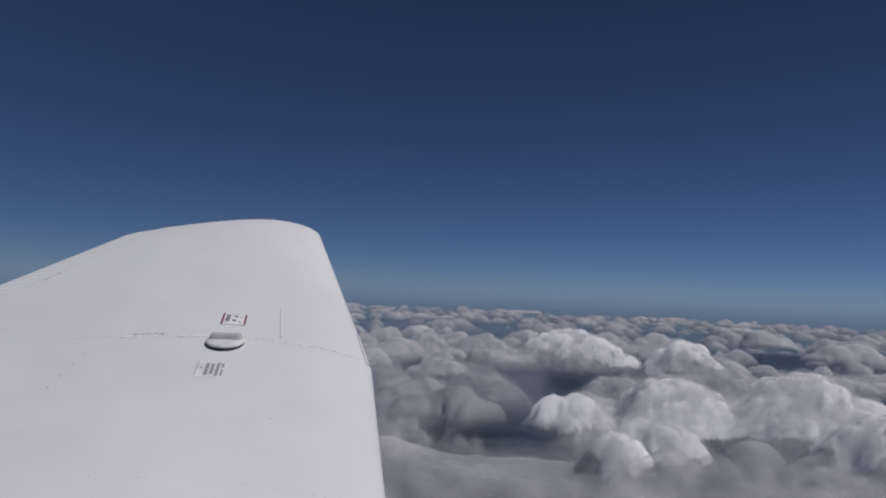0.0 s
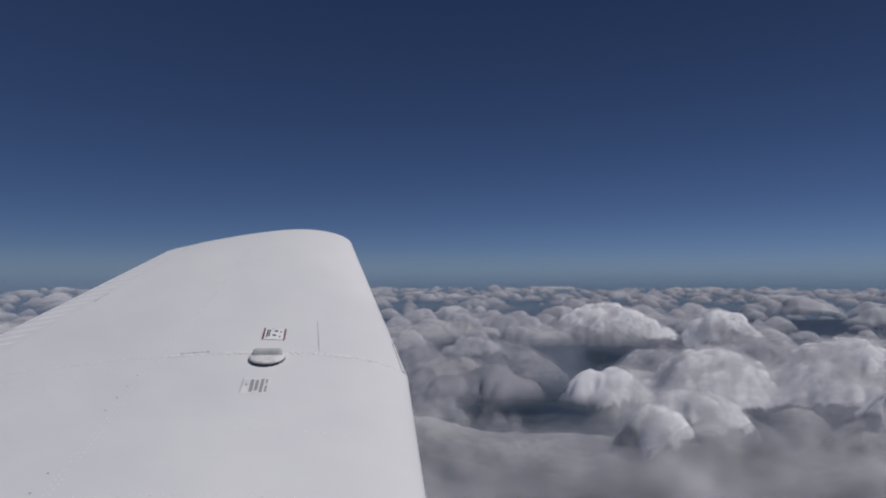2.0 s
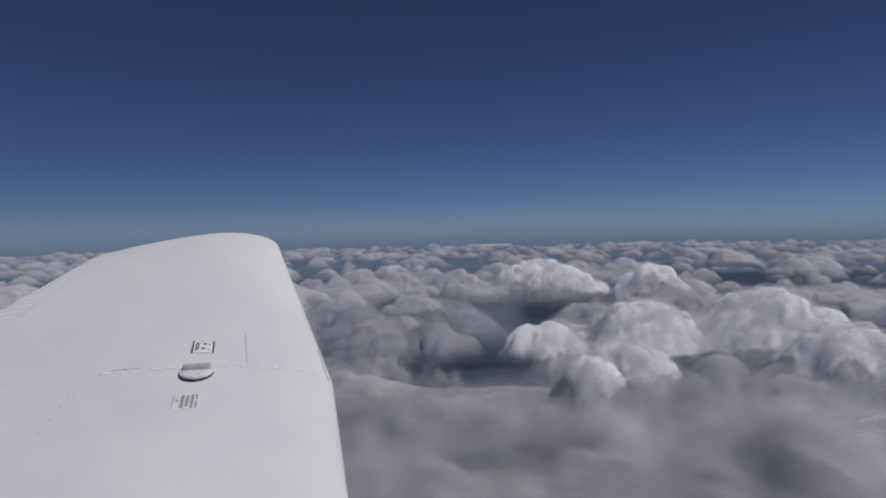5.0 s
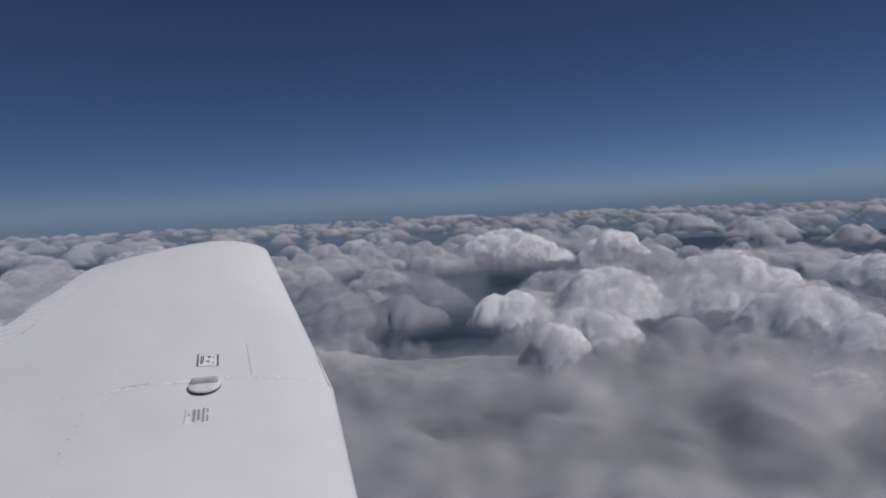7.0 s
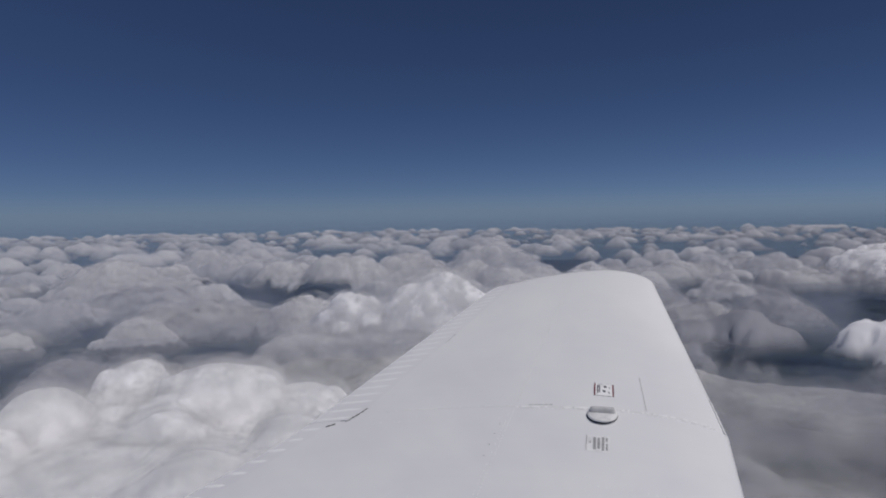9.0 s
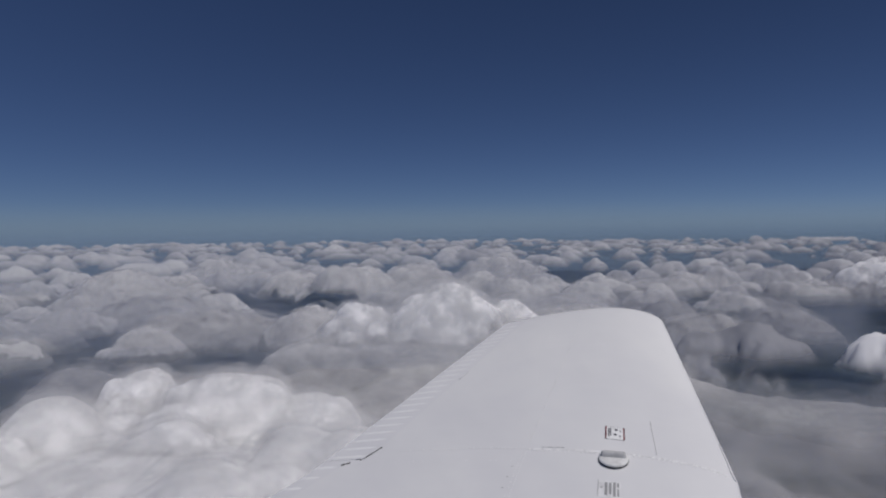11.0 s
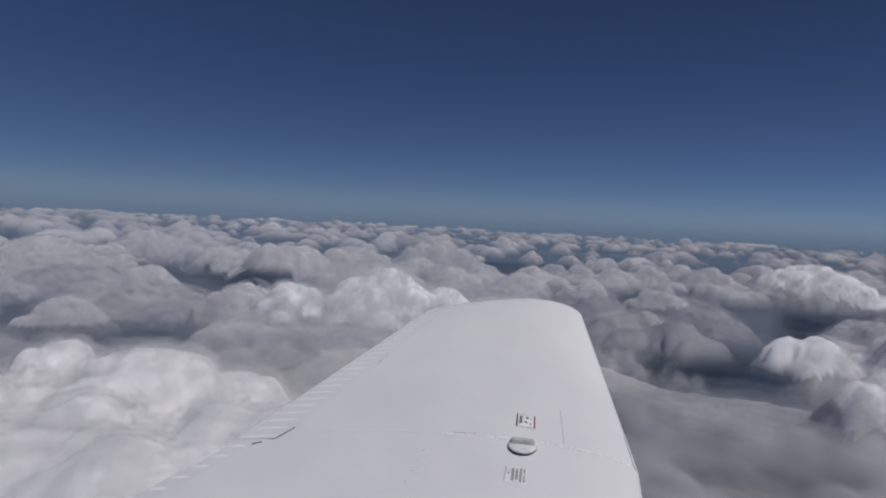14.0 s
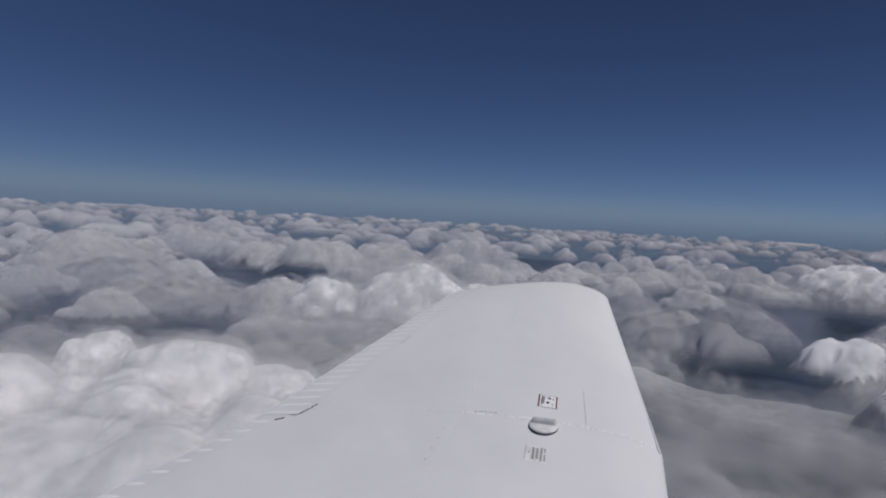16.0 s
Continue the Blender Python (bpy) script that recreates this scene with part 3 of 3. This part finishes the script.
    z[:, 1:-1] = 0.25 * z[:, :-2] + 0.5 * z[:, 1:-1] + 0.25 * z[:, 2:]
    return np.stack([X, Y, z], -1), np.where(z < -110, -2, who)


def grid_normals(P):
    e = np.gradient(P, axis=1)
    n = np.cross(e, np.gradient(P, axis=0))
    n *= np.sign(n[..., 2:3]) / np.maximum(np.linalg.norm(n, axis=-1, keepdims=True), 1e-9)
    return n


def cells(rows, cols):
    i = np.arange(rows * cols).reshape(rows, cols)
    return np.stack([i[:-1, :-1], i[:-1, 1:], i[1:, 1:], i[1:, :-1]], -1).reshape(-1, 4)


def billowed(P, sizes, share=1.0):
    """Push a surface out along its normals in rounded billows."""
    n = grid_normals(P)
    n = (n + np.roll(n, 2, 0) + np.roll(n, -2, 0) + np.roll(n, 2, 1) + np.roll(n, -2, 1)) / 5
    q = P.reshape(-1, 3)
    return P + n * (puffy(q, sizes).reshape(P.shape[:2]) * share)[..., None]


def blended(fine, coarse, up):
    n = fine + coarse + np.array([0, 0, up])
    return n / np.linalg.norm(n, axis=-1, keepdims=True)


def sheet(name, P, faces, mat, normals=None, low=-400, thin=1.0, fade=(-98, -84), share=None):
    co = P.reshape(-1, 3)
    fc = faces[(co[faces][:, :, 2] > low).all(axis=1)]
    if not len(fc):
        return None
    used = np.unique(fc)
    back = np.full(len(co), -1)
    back[used] = np.arange(len(used))
    edge = thin + (1 - thin) * step(fade[0], fade[1], co[used][:, 2])
    if share is not None:
        edge = edge * share.reshape(-1)[used]
    me = cloud_mesh(name, co[used], back[fc], mat, edge)
    if normals is not None:
        me.normals_split_custom_set_from_vertices(normals.reshape(-1, 3)[used].tolist())
    return me


ROWS, COLS = 560, 860
P0, WHO = field(-58, 58, COLS, 140, 1480, ROWS, NEAR_LUMPS)
AZ0, FAR0 = np.degrees(np.arctan2(P0[..., 0], P0[..., 1])), np.hypot(P0[..., 0], P0[..., 1])
STILL = (1 - 0.75 * step(520, 330, FAR0) * step(6, -8, AZ0) * (WHO < 0)) * (0.2 + 0.8 * step(230, 560, FAR0))
P1 = billowed(billowed(P0, [(14, 1.7)], STILL), [(6, 0.9), (3.4, 0.45)], STILL)
N1 = blended(0.6 * grid_normals(P1), 0.1 * grid_normals(P0), 0.35)
FC = cells(ROWS, COLS)
owners = WHO.reshape(-1)[FC]
mine = np.where((owners < -1).all(axis=1), -2, owners.max(axis=1))
order = np.argsort(mine, kind="stable")
LABEL = {"b": "bright white cauliflower cumulus cloud with grey flanks", "m": "white cumulus cloud in a broken cloud deck", "s": "soft cloud with shade-grey colour and blurred rounded tops"}
for k in np.unique(mine):
    if k < 0:
        continue
    faces = FC[order[np.searchsorted(mine[order], k):np.searchsorted(mine[order], k, "right")]]
    me = sheet("cumulus_cloud", P1, faces, {"s": SHADE_GREY, "m": CLOUD, "b": CLOUD_BRIGHT}[KIND[k]], N1)
    if me:
        tagged(new("cumulus_cloud", me), LABEL[KIND[k]], "cloud", "cumulus clouds")
tagged(new("cloud_deck", sheet("cloud_deck", P1, FC[mine == -1], CLOUD_SHADED, N1, thin=0.5)), "broken deck of grey-white cloud filling the space between cumulus tops", "clouds", kind="stuff")
RF, CF = 300, 900
PF, WF = field(-60, 60, CF, 1450, 4950, RF, FAR_LUMPS)
FF = cells(RF, CF)
FF = FF[(WF.reshape(-1)[FF] > -2).any(axis=1)]
PF = billowed(billowed(PF, [(26, 3.0)]), [(11, 1.6)])
tagged(new("far_cloud_deck", sheet("far_cloud_deck", PF, FF, CLOUD_FAR, blended(0.7 * grid_normals(PF), 0, 0.3), thin=0.5)), "distant broken cloud deck reaching the horizon", "clouds", kind="stuff")
PB, _ = field(60, 300, 200, 140, 4950, 160, [])
tagged(new("far_cloud_deck", sheet("far_cloud_deck", PB, cells(160, 200), CLOUD)), "distant broken cloud deck reaching the horizon", "clouds", kind="stuff")

# thin vapour that softens the cloud tops
R2, C2 = 300, 380
PV, WV = field(-58, 58, C2, 140, 1480, R2, NEAR_LUMPS)
for k in range(3):
    PV[1:-1, 1:-1, 2] = (PV[:-2, 1:-1, 2] + PV[2:, 1:-1, 2] + PV[1:-1, :-2, 2] + PV[1:-1, 2:, 2]) / 4
NV = grid_normals(PV)
NB = blended(0.75 * NV, 0, 0.25)
VF = cells(R2, C2)
VF = VF[(WV.reshape(-1)[VF] > -2).any(axis=1)]
SOFT = np.array([0.8 if k == "s" else 0.9 if k == "b" else 1.1 for k in KIND] + [0.3, 0.6])
SHARE = (1 - 0.6 * step(520, 240, np.hypot(PV[..., 0], PV[..., 1])) * (PV[..., 0] < -60)) * SOFT[WV] * clear_of_gaps(PV[..., 0].ravel(), PV[..., 1].ravel()).reshape(WV.shape)
LIFT = np.where(SOFT[WV] < 0.85, 1.1, 0.85)
for k in range(4):
    LIFT[1:-1, 1:-1] = (LIFT[:-2, 1:-1] + LIFT[2:, 1:-1] + LIFT[1:-1, :-2] + LIFT[1:-1, 2:]) / 4
    SHARE[1:-1, 1:-1] = (SHARE[:-2, 1:-1] + SHARE[2:, 1:-1] + SHARE[1:-1, :-2] + SHARE[1:-1, 2:]) / 4
for k, lift in enumerate((0.9, 2.2, 4.0, 6.2, 9.0)):
    q = PV.reshape(-1, 3)
    push = puffy(q, [(14, 1.2)]) + lift * (0.3 + 1.8 * np.sqrt(perlin(q / 13 + 31 * k) ** 2 + 0.02)) * LIFT.ravel()
    tagged(new("cloud_haze", sheet("cloud_haze", PV + NV * push.reshape(R2, C2)[..., None], VF, VEILS[k], NB, thin=0.22, fade=(-92, -74), share=SHARE)), "thin torn veil of vapour over the cloud deck", "clouds", kind="stuff")


def low_veil(z):
    """Thin broken stratus close under the flight path."""
    cols, rows = 220, 130
    A, D = np.meshgrid(np.radians(np.linspace(-14, 64, cols)), np.exp(np.linspace(math.log(60), math.log(520), rows)))
    x, y = (np.sin(A) * D).ravel(), (np.cos(A) * D).ravel()
    p = np.stack([x, y, np.full_like(x, 0.0)], 1)
    hump = np.sqrt(perlin(p / 62) ** 2 + 0.03) * 34 + np.sqrt(perlin(p / 27 + 5) ** 2 + 0.02) * 25
    h = z - 10 + hump + 4.5 * perlin(p / 13 + 0.31 * z) + 5 * perlin(p / 34 + 0.17 * z)
    far = D.ravel() + 4.5 * (z + 92) - 110 * step(19, 27, np.degrees(A.ravel()))
    edge = step(365, 240, far + 90 * perlin(p / 48 + 2) + 70 * perlin(p / 21 + 6)) * step(-14, -6, np.degrees(A.ravel())) * (0.45 + 0.55 * step(-0.25, 0.2, perlin(p / 55 + 8))) * (0.35 + 0.65 * clear_of_gaps(x, y))
    return cloud_mesh("low_stratus", np.stack([x, y, h], 1), cells(rows, cols), VEIL_LOW, edge)


for z in (-101, -98.6, -96.2, -93.8, -91.4, -89, -86.6, -84.2, -81.8, -79.4):
    tagged(new("low_stratus", low_veil(z)), "thin grey stratus veil over dark ground", "clouds", kind="stuff")


def mist(z):
    """Thin mist that fills the hollows between the cumulus tops."""
    cols, rows = 200, 130
    A, D = np.meshgrid(np.radians(np.linspace(-64, 62, cols)), np.exp(np.linspace(math.log(250), math.log(1500), rows)))
    x, y, d, az = (np.sin(A) * D).ravel(), (np.cos(A) * D).ravel(), D.ravel(), np.degrees(A.ravel())
    p = np.stack([x, y, np.zeros_like(x)], 1)
    h = z + 9 * perlin(p / 120) + 5 * perlin(p / 50 + 3)
    edge = step(250, 380, d + 60 * perlin(p / 70) - 150 * step(-20, -30, az)) * step(1500, 1000, d) * (0.5 + 0.5 * step(-0.2, 0.2, perlin(p / 150 + 6)))
    return cloud_mesh("hollow_mist", np.stack([x, y, h], 1), cells(rows, cols), MIST, edge)


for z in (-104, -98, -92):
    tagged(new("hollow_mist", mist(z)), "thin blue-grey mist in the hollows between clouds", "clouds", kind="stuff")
# Added flat sheets, tinted slate blue, imitate the haze below the clouds.
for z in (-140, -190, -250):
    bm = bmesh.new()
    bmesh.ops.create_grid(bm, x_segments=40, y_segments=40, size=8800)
    haze = part("haze_sheet", bm, HAZE_TINT)
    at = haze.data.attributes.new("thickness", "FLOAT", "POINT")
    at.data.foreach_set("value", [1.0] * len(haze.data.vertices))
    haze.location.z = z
    tagged(haze, "added slate-blue sheet imitating haze under the clouds", "haze", kind="structure")

# added tinted cylinders imitate the blue air between the flight path and the distant deck
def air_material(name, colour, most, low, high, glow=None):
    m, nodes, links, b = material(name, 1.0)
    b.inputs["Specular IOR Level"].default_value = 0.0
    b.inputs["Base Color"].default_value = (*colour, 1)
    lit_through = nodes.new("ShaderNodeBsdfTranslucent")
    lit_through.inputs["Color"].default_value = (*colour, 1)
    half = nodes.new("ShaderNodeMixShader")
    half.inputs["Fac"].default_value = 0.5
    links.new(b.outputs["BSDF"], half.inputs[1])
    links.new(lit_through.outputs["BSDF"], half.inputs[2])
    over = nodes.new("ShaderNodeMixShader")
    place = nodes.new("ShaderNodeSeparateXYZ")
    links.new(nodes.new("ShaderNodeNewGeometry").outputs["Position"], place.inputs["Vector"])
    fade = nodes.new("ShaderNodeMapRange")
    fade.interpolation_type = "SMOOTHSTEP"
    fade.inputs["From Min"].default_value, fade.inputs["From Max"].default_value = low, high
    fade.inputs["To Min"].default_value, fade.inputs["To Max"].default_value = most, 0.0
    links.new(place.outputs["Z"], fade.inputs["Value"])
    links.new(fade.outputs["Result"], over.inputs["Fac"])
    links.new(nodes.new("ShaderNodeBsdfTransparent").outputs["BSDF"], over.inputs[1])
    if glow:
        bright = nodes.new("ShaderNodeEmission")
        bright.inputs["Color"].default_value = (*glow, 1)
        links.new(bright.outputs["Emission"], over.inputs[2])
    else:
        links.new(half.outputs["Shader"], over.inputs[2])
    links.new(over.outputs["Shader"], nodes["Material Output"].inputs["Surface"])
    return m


AIR_TINT = air_material("blue_air_tint", (0.31, 0.39, 0.57), 0.2, -90, 20)
# The outermost ring is added and glows to imitate bright sky at the horizon.
HORIZON_GLOW = air_material("horizon_glow", (0.4, 0.46, 0.55), 0.9, -70, 200, glow=(0.25, 0.355, 0.475))
for reach, tall, air_mat in ((420, 150, AIR_TINT), (650, 150, AIR_TINT), (1100, 150, AIR_TINT), (1800, 150, AIR_TINT), (3000, 150, AIR_TINT), (4930, 420, HORIZON_GLOW)):
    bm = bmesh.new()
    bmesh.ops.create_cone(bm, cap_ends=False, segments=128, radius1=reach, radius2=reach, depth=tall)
    air = part("haze_shell", bm, air_mat)
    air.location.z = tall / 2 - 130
    tagged(air, "added tinted shell imitating blue haze over the distant cloud deck", "haze", kind="stuff")
